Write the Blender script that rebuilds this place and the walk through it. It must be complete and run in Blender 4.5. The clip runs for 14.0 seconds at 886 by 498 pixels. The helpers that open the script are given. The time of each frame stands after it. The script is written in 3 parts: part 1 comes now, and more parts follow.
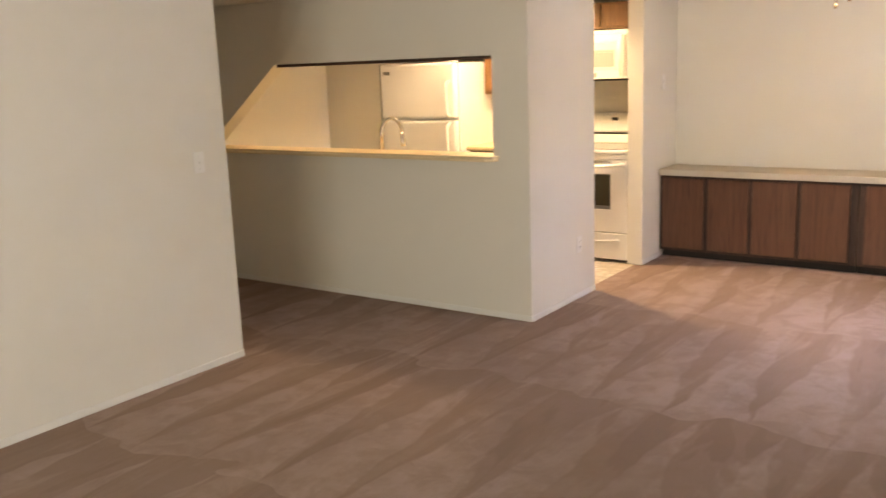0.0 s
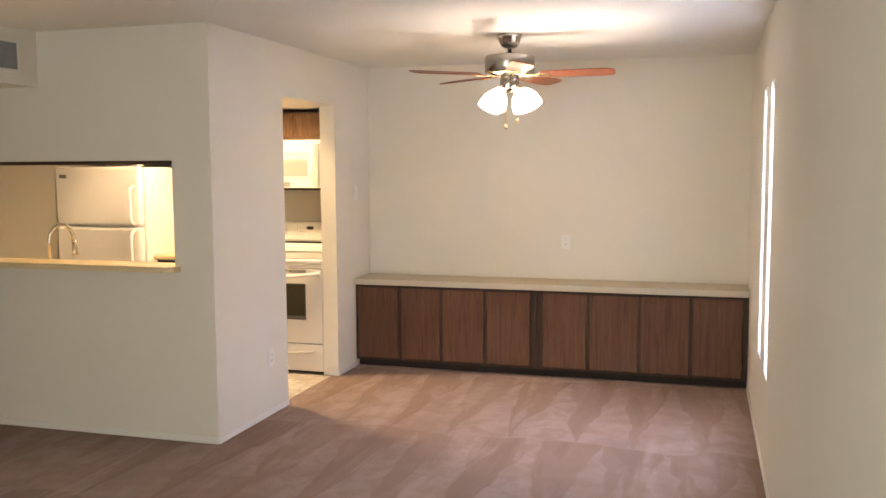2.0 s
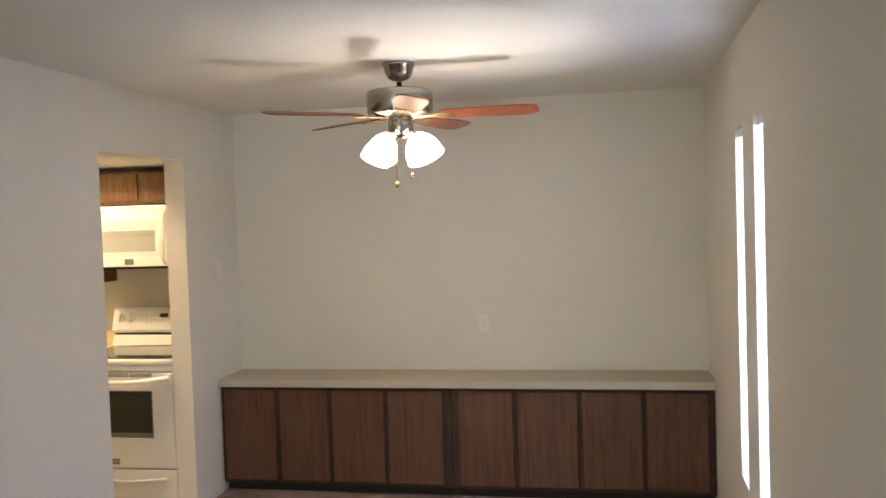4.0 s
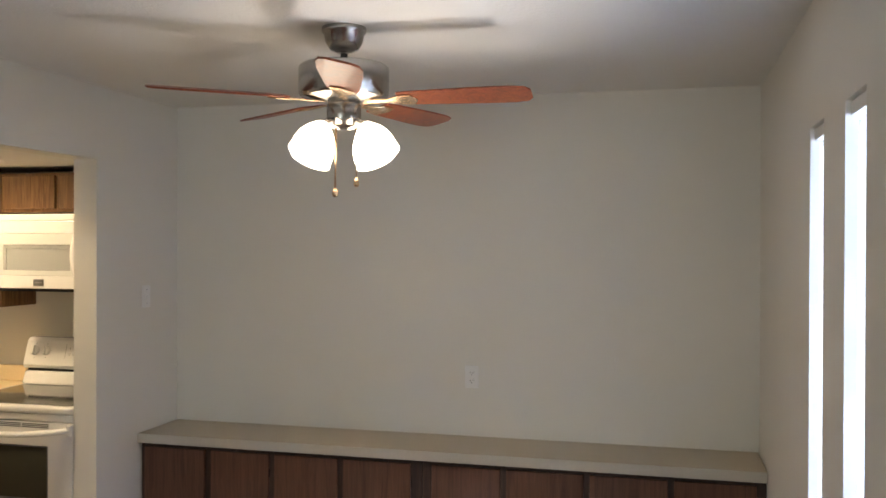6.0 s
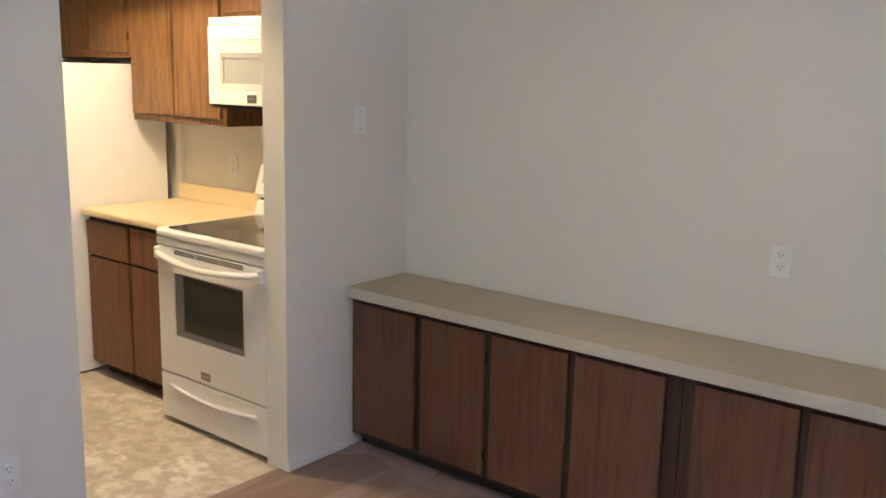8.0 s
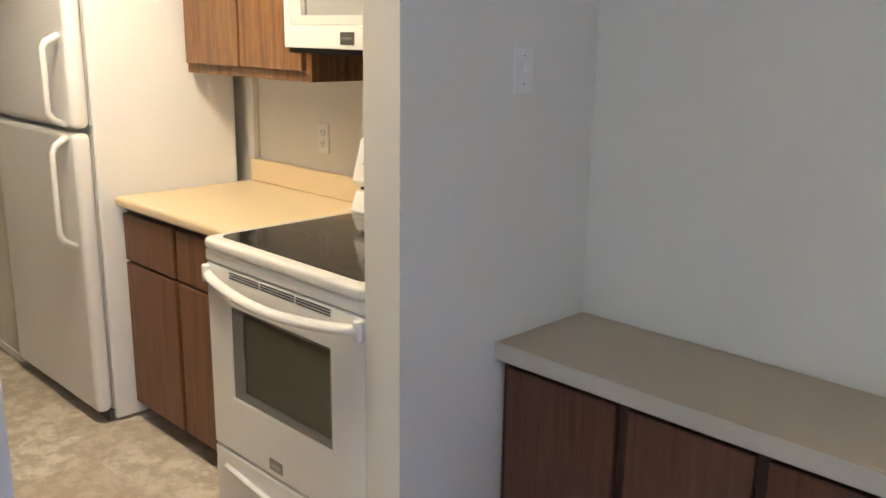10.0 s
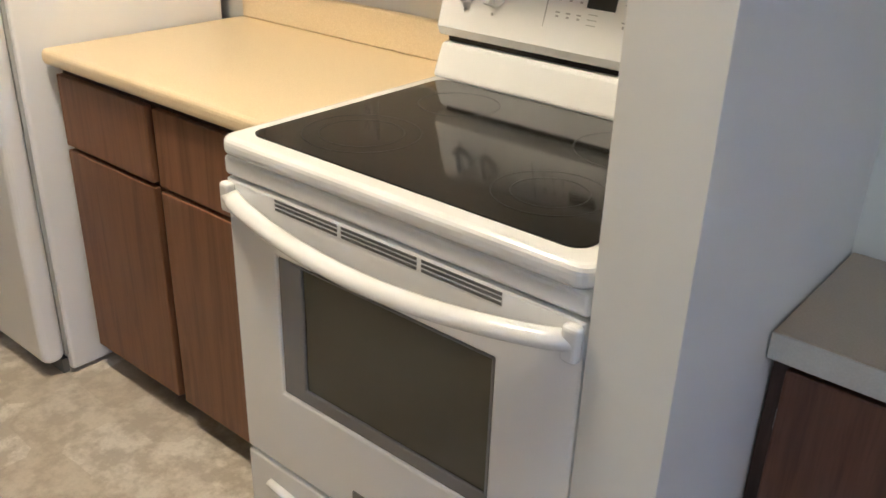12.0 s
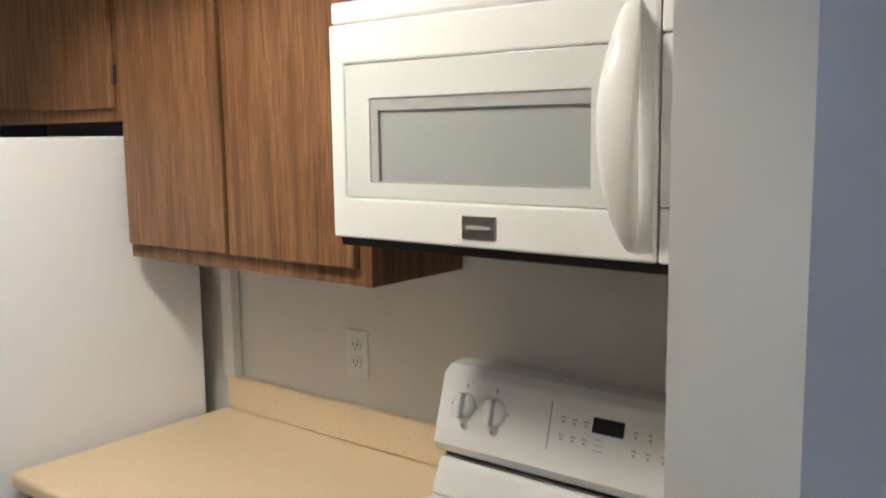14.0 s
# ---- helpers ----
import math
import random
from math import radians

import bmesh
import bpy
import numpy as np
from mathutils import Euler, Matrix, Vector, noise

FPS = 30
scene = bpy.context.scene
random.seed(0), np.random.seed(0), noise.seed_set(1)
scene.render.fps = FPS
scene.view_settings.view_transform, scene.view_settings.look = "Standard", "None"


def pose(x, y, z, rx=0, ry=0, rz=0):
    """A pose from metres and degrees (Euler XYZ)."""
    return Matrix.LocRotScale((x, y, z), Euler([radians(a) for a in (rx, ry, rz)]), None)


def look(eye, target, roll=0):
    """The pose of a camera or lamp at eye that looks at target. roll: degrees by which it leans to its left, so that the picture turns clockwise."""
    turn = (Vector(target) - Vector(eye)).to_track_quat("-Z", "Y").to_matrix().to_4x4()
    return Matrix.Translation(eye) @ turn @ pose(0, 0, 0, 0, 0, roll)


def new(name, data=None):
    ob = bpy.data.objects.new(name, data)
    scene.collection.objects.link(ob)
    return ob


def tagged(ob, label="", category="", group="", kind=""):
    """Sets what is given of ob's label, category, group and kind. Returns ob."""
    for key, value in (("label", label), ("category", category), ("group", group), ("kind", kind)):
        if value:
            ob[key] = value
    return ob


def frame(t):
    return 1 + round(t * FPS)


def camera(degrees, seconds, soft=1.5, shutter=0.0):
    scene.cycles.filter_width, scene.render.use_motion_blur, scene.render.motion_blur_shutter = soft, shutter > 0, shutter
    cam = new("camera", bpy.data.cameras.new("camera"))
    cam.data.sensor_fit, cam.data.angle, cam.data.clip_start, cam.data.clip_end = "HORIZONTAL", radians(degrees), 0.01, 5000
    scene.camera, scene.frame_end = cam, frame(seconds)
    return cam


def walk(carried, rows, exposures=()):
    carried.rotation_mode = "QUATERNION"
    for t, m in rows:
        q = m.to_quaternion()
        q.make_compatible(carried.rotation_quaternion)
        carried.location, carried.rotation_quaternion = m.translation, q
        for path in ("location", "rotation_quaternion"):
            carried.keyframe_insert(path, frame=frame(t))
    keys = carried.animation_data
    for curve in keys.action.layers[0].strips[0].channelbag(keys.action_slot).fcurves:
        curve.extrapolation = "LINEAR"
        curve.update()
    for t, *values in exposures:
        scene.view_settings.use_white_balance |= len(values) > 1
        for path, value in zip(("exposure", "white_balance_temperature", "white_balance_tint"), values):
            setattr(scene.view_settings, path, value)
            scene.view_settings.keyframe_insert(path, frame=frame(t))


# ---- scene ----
cam = camera(53.3, 14.0, shutter=0.25)
EXPOSURES = [(0, 0.78, 8400, 20), (0.8, 0.90, 8200, 20), (1.5, 0.84, 8000, 19), (2, 0.65, 7900, 18), (2.5, 0.42, 7700, 18), (3, 0.30, 7500, 16), (6, -0.35, 6600, 12), (6.5, -0.38, 6700, 13), (7, 0.0, 6500, 12), (8, 0.02, 6300, 12), (9, 0.0, 5900, 11), (11.5, -0.16, 5400, 11), (12.5, -0.08, 5100, 11), (13.5, -0.72, 4900, 11), (14, -0.70, 4800, 11)]
PATH = [
    (0, (2.701, -7.31, 1.645), (1.571, -5.712, 1.236), -2.2),
    (0.5, (2.869, -7.381, 1.673), (1.945, -5.647, 1.295), -2.8),
    (1, (2.841, -7.456, 1.589), (2.134, -5.605, 1.32), -2.9),
    (1.5, (2.779, -7.325, 1.595), (2.207, -5.419, 1.4), -1.5),
    (2, (2.747, -7.076, 1.64), (2.182, -5.166, 1.456), -0.3),
    (2.5, (2.691, -6.775, 1.682), (2.094, -4.876, 1.492), 1.5),
    (3, (2.589, -6.403, 1.706), (2.107, -4.465, 1.603), -0.1),
    (3.5, (2.562, -5.995, 1.732), (2.169, -4.036, 1.65), -2.0),
    (6, (2.636, -4.423, 1.717), (2.151, -2.483, 1.707), 0.2),
    (6.5, (2.633, -4.141, 1.707), (2.094, -2.217, 1.632), 0.3),
    (7, (2.668, -3.842, 1.693), (1.933, -1.995, 1.475), -0.2),
    (7.5, (2.724, -3.264, 1.679), (1.624, -1.624, 1.362), 1.6),
    (8, (2.618, -3.009, 1.617), (1.394, -1.473, 1.239), 1.4),
    (8.5, (2.367, -2.784, 1.636), (1.075, -1.295, 1.297), 0.6),
    (9, (2.122, -2.527, 1.597), (0.76, -1.119, 1.192), 0.7),
    (11.5, (0.515, -1.627, 1.46), (-0.783, -0.271, 0.77), 0.5),
    (12, (0.354, -1.608, 1.421), (-0.791, -0.218, 0.552), 1.8),
    (12.5, (0.273, -1.554, 1.426), (-0.946, -0.201, 0.599), -0.6),
    (13, (0.246, -1.527, 1.507), (-0.995, -0.091, 0.875), -2.1),
    (13.5, (0.246, -1.531, 1.586), (-0.987, -0.015, 1.159), -1.2),
    (14, (0.217, -1.489, 1.653), (-1.019, 0.061, 1.391), -0.8),
]
walk(cam, [(t, look(eye, target, roll)) for t, eye, target, roll in PATH], EXPOSURES)

# ---- world, sun, lamps ----
world = bpy.data.worlds.new("sky")
scene.world = world
world.use_nodes = True
wn = world.node_tree.nodes
sky = wn.new("ShaderNodeTexSky")
sky.sky_type, sky.sun_disc = "NISHITA", False
sky.sun_elevation, sky.sun_rotation = radians(58), radians(170)
wn["Background"].inputs[1].default_value = 0.12
world.node_tree.links.new(sky.outputs[0], wn["Background"].inputs[0])


def lamp(name, kind, m, energy, color, **kw):
    d = bpy.data.lights.new(name, kind)
    d.energy, d.color = energy, color
    if kind == "AREA":
        d.shape, d.size, d.size_y = "RECTANGLE", kw["size"][0], kw["size"][1]
        d.spread = radians(kw.get("spread", 180))
    if kind == "SUN":
        d.angle = radians(0.5)
    if kind == "POINT":
        d.shadow_soft_size = kw["radius"]
    ob = new(name, d)
    ob.matrix_world = m
    return ob


CEIL, LOW = 2.475, 2.135          # main ceiling, dropped ceilings
lamp("sun", "SUN", look((0, 0, 9), (1.2, 4.5, 0)), 4.0, (1.0, 0.95, 0.88))
# daylight through an assumed, unseen opening behind; light thrown up from the ground in the two slot windows
lamp("rear_daylight", "AREA", look((1.2, -9.0, 1.1), (1.2, 0, 1.0)), 50, (0.84, 0.97, 0.93), size=(1.9, 2.0))
for wy in (-1.58, -2.13):
    lamp("ground_bounce", "AREA", look((3.058, wy, 0.60), (2.2, wy + 0.02, 1.85)), 1.9, (1.0, 0.95, 0.90), size=(0.20, 0.12), spread=46)
# sky light falling through the slot windows to the carpet
for wy in (-1.58, -2.13):
    lamp("window_daylight", "AREA", look((3.062, wy, 1.35), (2.0, wy - 0.05, 0.0)), 5.5, (0.45, 0.58, 1.0), size=(0.20, 1.30), spread=95)


# ---- materials ----
class Nodes:
    def __init__(self, name, rough=0.6, metal=0.0, spec=0.5):
        self.mat = bpy.data.materials.new(name)
        self.mat.use_nodes = True
        self.t = self.mat.node_tree
        self.b = self.t.nodes["Principled BSDF"]
        self.b.inputs["Roughness"].default_value = rough
        self.b.inputs["Metallic"].default_value = metal
        self.b.inputs["Specular IOR Level"].default_value = spec

    def node(self, kind, **inputs):
        n = self.t.nodes.new(kind)
        for k, v in inputs.items():
            n.inputs[k].default_value = v
        return n

    def link(self, a, b):
        self.t.links.new(a, b)

    def coords(self, scale=(1, 1, 1), world_space=True, rot=0.0):
        m = self.node("ShaderNodeMapping")
        m.inputs["Scale"].default_value = scale
        m.inputs["Rotation"].default_value = (0, 0, rot)
        if world_space:
            self.link(self.t.nodes.new("ShaderNodeNewGeometry").outputs["Position"], m.inputs[0])
        else:
            self.link(self.t.nodes.new("ShaderNodeTexCoord").outputs["Object"], m.inputs[0])
        return m.outputs[0]

    def noise(self, vec, scale, detail=3.0, rough=0.55, dist=0.0):
        n = self.node("ShaderNodeTexNoise", Scale=scale, Detail=detail, Roughness=rough, Distortion=dist)
        self.link(vec, n.inputs["Vector"])
        return n.outputs[0]

    def ramp(self, fac, stops):
        r = self.node("ShaderNodeValToRGB")
        e = r.color_ramp.elements
        while len(e) < len(stops):
            e.new(0.5)
        for i, (p, c) in enumerate(stops):
            e[i].position, e[i].color = p, (*c, 1)
        self.link(fac, r.inputs[0])
        return r.outputs[0]

    def mix(self, fac, a, b, mode="MIX"):
        m = self.node("ShaderNodeMix")
        m.data_type, m.blend_type = "RGBA", mode
        for sock, v in ((m.inputs[0], fac), (m.inputs[6], a), (m.inputs[7], b)):
            if isinstance(v, (int, float)):
                sock.default_value = v
            elif isinstance(v, tuple):
                sock.default_value = (*v, 1)
            else:
                self.link(v, sock)
        return m.outputs[2]

    def color(self, c):
        if isinstance(c, tuple):
            self.b.inputs["Base Color"].default_value = (*c, 1)
        else:
            self.link(c, self.b.inputs["Base Color"])

    def bump(self, h, strength=0.3, dist=0.005):
        n = self.node("ShaderNodeBump", Strength=strength, Distance=dist)
        self.link(h, n.inputs["Height"])
        self.link(n.outputs[0], self.b.inputs["Normal"])

    def rough(self, fac, lo, hi):
        r = self.node("ShaderNodeMapRange")
        r.inputs[3].default_value, r.inputs[4].default_value = lo, hi
        self.link(fac, r.inputs[0])
        self.link(r.outputs[0], self.b.inputs["Roughness"])


def plaster(name, base, bump=0.13):
    n = Nodes(name, 0.75, spec=0.3)
    v = n.coords()
    big = n.noise(v, 0.9, 3)
    n.color(n.mix(big, tuple(c * 0.95 for c in base), tuple(min(1, c * 1.04) for c in base)))
    a = n.noise(v, 55, 4)
    n.bump(a, bump, 0.006)
    return n.mat


def oak(name, dark, mid, light, rough=0.42, fine=1.0, figure=0.35, pores=0.55):
    """Vertical wood grain; each piece shifts its grain by its own random number."""
    n = Nodes(name, rough, spec=0.4)
    v = n.coords((1, 1, 0.055))
    info = n.node("ShaderNodeObjectInfo")
    off = n.node("ShaderNodeVectorMath")
    off.operation = "MULTIPLY_ADD"
    n.link(info.outputs["Random"], off.inputs[0])
    off.inputs[1].default_value = (7, 3, 5)
    n.link(v, off.inputs[2])
    vec = off.outputs[0]
    g1 = n.noise(vec, 38 * fine, 5, 0.6, 0.8)
    g2 = n.noise(vec, 190 * fine, 3, 0.6)
    cath = n.noise(vec, 9 * fine, 2, 0.5, 1.6)
    w = n.node("ShaderNodeMath", **{})
    w.operation = "SINE"
    mul = n.node("ShaderNodeMath")
    mul.operation = "MULTIPLY"
    mul.inputs[1].default_value = 42
    n.link(cath, mul.inputs[0])
    n.link(mul.outputs[0], w.inputs[0])
    c = n.ramp(g1, [(0.32, dark), (0.5, mid), (0.68, light)])
    c = n.mix(n.ramp(w.outputs[0], [(0.55, (0, 0, 0)), (0.95, (figure, figure, figure))]), c, dark)
    c = n.mix(n.ramp(g2, [(0.36, (pores, pores, pores)), (0.5, (0, 0, 0))]), c, dark)
    n.color(c)
    n.rough(g1, rough - 0.06, rough + 0.12)
    n.bump(g2, 0.12, 0.002)
    return n.mat


def enamel(name, base, rough=0.25, texture=0.0):
    n = Nodes(name, rough, spec=0.5)
    v = n.coords()
    s = n.noise(v, 3, 3)
    n.color(n.mix(s, tuple(c * 0.96 for c in base), base))
    n.rough(n.noise(v, 14, 4), rough - 0.05, rough + 0.08)
    if texture:
        n.bump(n.noise(v, 420, 2), texture, 0.001)
    return n.mat


def metal(name, base, rough=0.28):
    n = Nodes(name, rough, 1.0)
    v = n.coords((1, 1, 12))
    g = n.noise(v, 40, 3)
    n.color(n.mix(g, tuple(c * 0.85 for c in base), base))
    n.rough(g, rough - 0.06, rough + 0.08)
    return n.mat


def carpet_material():
    n = Nodes("carpet", 0.95, spec=0.1)
    v = n.coords()
    tuft = n.noise(v, 260, 2)
    spots = n.noise(v, 5.5, 6, 0.68, 0.4)
    lane = n.noise(n.coords((2.9, 0.42, 1), rot=0.12), 1.5, 3, 0.55, 1.1)
    lane2 = n.noise(n.coords((1.5, 0.5, 1), rot=-0.5), 1.6, 2, 0.5, 0.4)
    c = n.ramp(lane, [(0.42, (0.255, 0.174, 0.142)), (0.46, (0.292, 0.205, 0.170)), (0.530, (0.289, 0.202, 0.167)), (0.595, (0.350, 0.255, 0.220))])
    c = n.mix(n.ramp(lane2, [(0.52, (0, 0, 0)), (0.54, (0.5, 0.5, 0.5))]), c, (0.282, 0.196, 0.156))
    # vacuum strokes: wedges that start at the cabinets and widen into the room
    sep = n.node("ShaderNodeSeparateXYZ")
    wob = n.node("ShaderNodeVectorMath")
    wob.operation = "MULTIPLY_ADD"
    nz = n.node("ShaderNodeTexNoise", Scale=2.2, Detail=2.0)
    n.link(v, nz.inputs["Vector"])
    n.link(nz.outputs["Color"], wob.inputs[0])
    wob.inputs[1].default_value = (0.16, 0.5, 0)
    n.link(v, wob.inputs[2])
    n.link(wob.outputs[0], sep.inputs[0])

    def calc(op, a, b):
        m = n.node("ShaderNodeMath")
        m.operation = op
        for k, q in enumerate((a, b)):
            if isinstance(q, (int, float)):
                m.inputs[k].default_value = q
            else:
                n.link(q, m.inputs[k])
        return m.outputs[0]
    tri = calc("MULTIPLY", calc("PINGPONG", calc("MULTIPLY", sep.outputs[0], 1 / 0.38), 0.5), 2.0)
    run = calc("FRACT", calc("MULTIPLY", calc("ADD", sep.outputs[1], 0.15), -1 / 1.55), 0.0)
    wedge = n.ramp(calc("ADD", calc("SUBTRACT", run, tri), 0.5), [(0.46, (0, 0, 0)), (0.54, (1, 1, 1))])
    patch = n.ramp(n.noise(v, 0.8, 2), [(0.36, (0.25, 0.25, 0.25)), (0.58, (0.65, 0.65, 0.65))])
    c = n.mix(n.mix(1.0, wedge, patch, "MULTIPLY"), c, (0.425, 0.315, 0.285))
    c = n.mix(n.ramp(spots, [(0.40, (0.5, 0.5, 0.5)), (0.56, (0, 0, 0))]), c, (0.262, 0.182, 0.144))
    c = n.mix(n.ramp(tuft, [(0.3, (0.45, 0.45, 0.45)), (0.55, (0, 0, 0))]), c, (0.18, 0.123, 0.096))
    n.color(c)
    n.bump(tuft, 0.8, 0.006)
    return n.mat


def vinyl_material():
    n = Nodes("sheet_vinyl", 0.42, spec=0.4)
    v = n.coords()
    vo = n.node("ShaderNodeTexVoronoi", Scale=5.2)
    vo.feature, vo.distance = "F1", "CHEBYCHEV"
    vo.inputs["Randomness"].default_value = 0.55
    warp = n.mix(0.05, v, n.node("ShaderNodeTexNoise", Scale=9.0).outputs[1])
    n.link(warp, vo.inputs["Vector"])
    blot = n.noise(v, 13, 5, 0.65)
    fine = n.noise(v, 110, 4)
    hue = n.node("ShaderNodeSeparateColor")
    n.link(vo.outputs["Color"], hue.inputs[0])
    c = n.ramp(hue.outputs[0], [(0.0, (0.57, 0.50, 0.41)), (0.5, (0.70, 0.64, 0.55)), (1.0, (0.84, 0.79, 0.71))])
    c = n.mix(n.ramp(blot, [(0.42, (0.75, 0.75, 0.75)), (0.58, (0, 0, 0))]), c, (0.43, 0.37, 0.29))
    c = n.mix(n.ramp(fine, [(0.35, (0.22, 0.22, 0.22)), (0.55, (0, 0, 0))]), c, (0.42, 0.36, 0.285))
    n.color(c)
    n.bump(fine, 0.1, 0.002)
    return n.mat


def laminate(name, base, light):
    n = Nodes(name, 0.36, spec=0.45)
    v = n.coords()
    sp = n.noise(v, 320, 2)
    c = n.ramp(sp, [(0.35, tuple(x * 0.95 for x in base)), (0.5, base), (0.66, light)])
    n.color(n.mix(n.ramp(n.noise(v, 4, 3), [(0.3, (0.2, 0.2, 0.2)), (0.7, (0, 0, 0))]), c, tuple(x * 0.93 for x in base)))
    n.bump(sp, 0.04, 0.001)
    return n.mat


def glowing(name, color, strength):
    n = Nodes(name, 0.4)
    n.color((0.9, 0.88, 0.84))
    n.b.inputs["Emission Color"].default_value = (*color, 1)
    n.b.inputs["Emission Strength"].default_value = strength
    return n.mat


def glass(name, tint=(1, 1, 1), rough=0.0):
    n = Nodes(name, rough)
    n.color(tint)
    n.b.inputs["Transmission Weight"].default_value = 1.0
    n.b.inputs["IOR"].default_value = 1.45
    return n.mat


def plain(name, base, rough=0.5, spec=0.5):
    n = Nodes(name, rough, spec=spec)
    v = n.coords()
    n.color(n.mix(n.noise(v, 30, 3), tuple(c * 0.85 for c in base), tuple(min(1, c * 1.1) for c in base)))
    return n.mat


M_WALL = plaster("wall_paint", (0.74, 0.715, 0.66))
M_CEIL = plaster("ceiling_texture", (0.78, 0.765, 0.73), 0.5)
M_TRIM = enamel("trim_paint", (0.78, 0.77, 0.74), 0.4)
M_CARPET = carpet_material()
M_VINYL = vinyl_material()
M_OAK = oak("oak_laminate", (0.112, 0.051, 0.020), (0.202, 0.100, 0.039), (0.258, 0.137, 0.057), 0.42, 1.25, 0.35, 0.55)
M_OAKB = oak("base_oak", (0.125, 0.056, 0.028), (0.190, 0.090, 0.046), (0.215, 0.106, 0.056), 0.45, 1.0, 0.12, 0.2)
M_WALNUT = oak("buffet_oak", (0.068, 0.028, 0.015), (0.108, 0.047, 0.026), (0.130, 0.058, 0.033), 0.58, 1.0, 0.2, 0.35)
# near-black, with the toe-space shadow of the low cabinets in the colour
M_TOESHADE = plain("toe_space_shade", (0.022, 0.013, 0.009), 0.7)
M_DARKWOOD = oak("dark_face_frame", (0.030, 0.015, 0.009), (0.052, 0.026, 0.016), (0.070, 0.036, 0.022), 0.55)
M_KTOP = laminate("kitchen_laminate", (0.75, 0.605, 0.385), (0.80, 0.665, 0.45))
M_BTOP = laminate("buffet_laminate", (0.45, 0.38, 0.285), (0.475, 0.405, 0.308))
M_BEDGE = laminate("buffet_edge_band", (0.52, 0.485, 0.42), (0.545, 0.51, 0.445))
M_WHITE = enamel("white_enamel", (0.86, 0.86, 0.86), 0.14)
M_FRIDGE = enamel("fridge_enamel", (0.86, 0.86, 0.87), 0.34, 0.12)
M_PLASTIC = enamel("white_plastic", (0.80, 0.79, 0.77), 0.35)
M_GREYPL = plain("grey_plastic", (0.42, 0.42, 0.42), 0.4)
M_MWPANEL = enamel("microwave_panel", (0.72, 0.74, 0.73), 0.12)
M_MWGLASS = enamel("microwave_screen", (0.40, 0.41, 0.41), 0.1)
M_BLACKGLASS = enamel("ceramic_glass", (0.012, 0.011, 0.010), 0.06)
M_OVENGLASS = enamel("oven_glass", (0.062, 0.060, 0.045), 0.08)
M_OVENEDGE = enamel("oven_glass_border", (0.20, 0.20, 0.205), 0.14)
M_RING = plain("burner_ring", (0.030, 0.030, 0.030), 0.3)
M_BLACK = plain("black_plastic", (0.012, 0.012, 0.013), 0.35)
M_SLOT = plain("slot_grey", (0.10, 0.10, 0.10), 0.5)
M_BADGE = metal("badge_metal", (0.32, 0.32, 0.32), 0.35)
M_NICKEL = metal("brushed_nickel", (0.46, 0.44, 0.42), 0.22)
M_BRASS = metal("brass_arm", (0.72, 0.52, 0.32), 0.25)
M_CHROME = metal("chrome", (0.62, 0.60, 0.56), 0.14)
M_BLADE = oak("cherry_blade", (0.13, 0.032, 0.014), (0.24, 0.062, 0.026), (0.32, 0.092, 0.04), 0.35)
M_SHADE = glowing("frosted_shade", (1.0, 0.86, 0.66), 8.5)
M_TUBE = glowing("dome_diffuser", (1.0, 0.77, 0.46), 215.0)
M_SKYGLOW = glowing("overexposed_daylight", (0.60, 0.75, 1.0), 118.0)
M_BLIND = Nodes("backlit_vinyl", 0.5)
M_BLIND.color((0.86, 0.87, 0.88))
tr = M_BLIND.node("ShaderNodeBsdfTranslucent", Color=(0.92, 0.93, 0.95, 1))
mx = M_BLIND.node("ShaderNodeMixShader", Fac=0.8)
M_BLIND.link(M_BLIND.b.outputs[0], mx.inputs[1])
M_BLIND.link(tr.outputs[0], mx.inputs[2])
M_BLIND.link(mx.outputs[0], M_BLIND.t.nodes["Material Output"].inputs["Surface"])
M_BLIND = M_BLIND.mat
M_BULB = glowing("lit_bulb", (1.0, 0.85, 0.64), 100.0)
M_VENT = plain("vent_grey", (0.24, 0.25, 0.27), 0.5)
M_GLASS = glass("window_glass")
M_ALU = metal("window_frame", (0.75, 0.75, 0.76), 0.35)
M_GROUND = plaster("concrete_ground", (0.42, 0.40, 0.37))


# ---- mesh helpers ----
def finish(bm, ob, mat, bevel=0.0, smooth=False, seg=2):
    bmesh.ops.recalc_face_normals(bm, faces=bm.faces)
    bm.to_mesh(ob.data)
    bm.free()
    for m in (mat if isinstance(mat, list) else [mat]):
        ob.data.materials.append(m)
    if smooth:
        for p in ob.data.polygons:
            p.use_smooth = True
    if bevel:
        b = ob.modifiers.new("edge", "BEVEL")
        b.width, b.segments, b.limit_method, b.angle_limit = bevel, seg, "ANGLE", radians(40)
        b.harden_normals = False
    return ob


def add_box(bm, lo, hi):
    r = bmesh.ops.create_cube(bm, size=1.0)
    s = [hi[i] - lo[i] for i in range(3)]
    c = [(hi[i] + lo[i]) / 2 for i in range(3)]
    for v in r["verts"]:
        v.co = Vector([v.co[i] * s[i] + c[i] for i in range(3)])


def add_prism(bm, pts, axis, lo, hi):
    """A prism: the outline pts (the two other axes, in order) drawn out along the axis."""
    def at(p, d):
        q = list(p)
        q.insert(axis, d)
        return q
    a = [bm.verts.new(at(p, lo)) for p in pts]
    b = [bm.verts.new(at(p, hi)) for p in pts]
    bm.faces.new(a)
    bm.faces.new(list(reversed(b)))
    for i in range(len(pts)):
        j = (i + 1) % len(pts)
        bm.faces.new((a[i], b[i], b[j], a[j]))


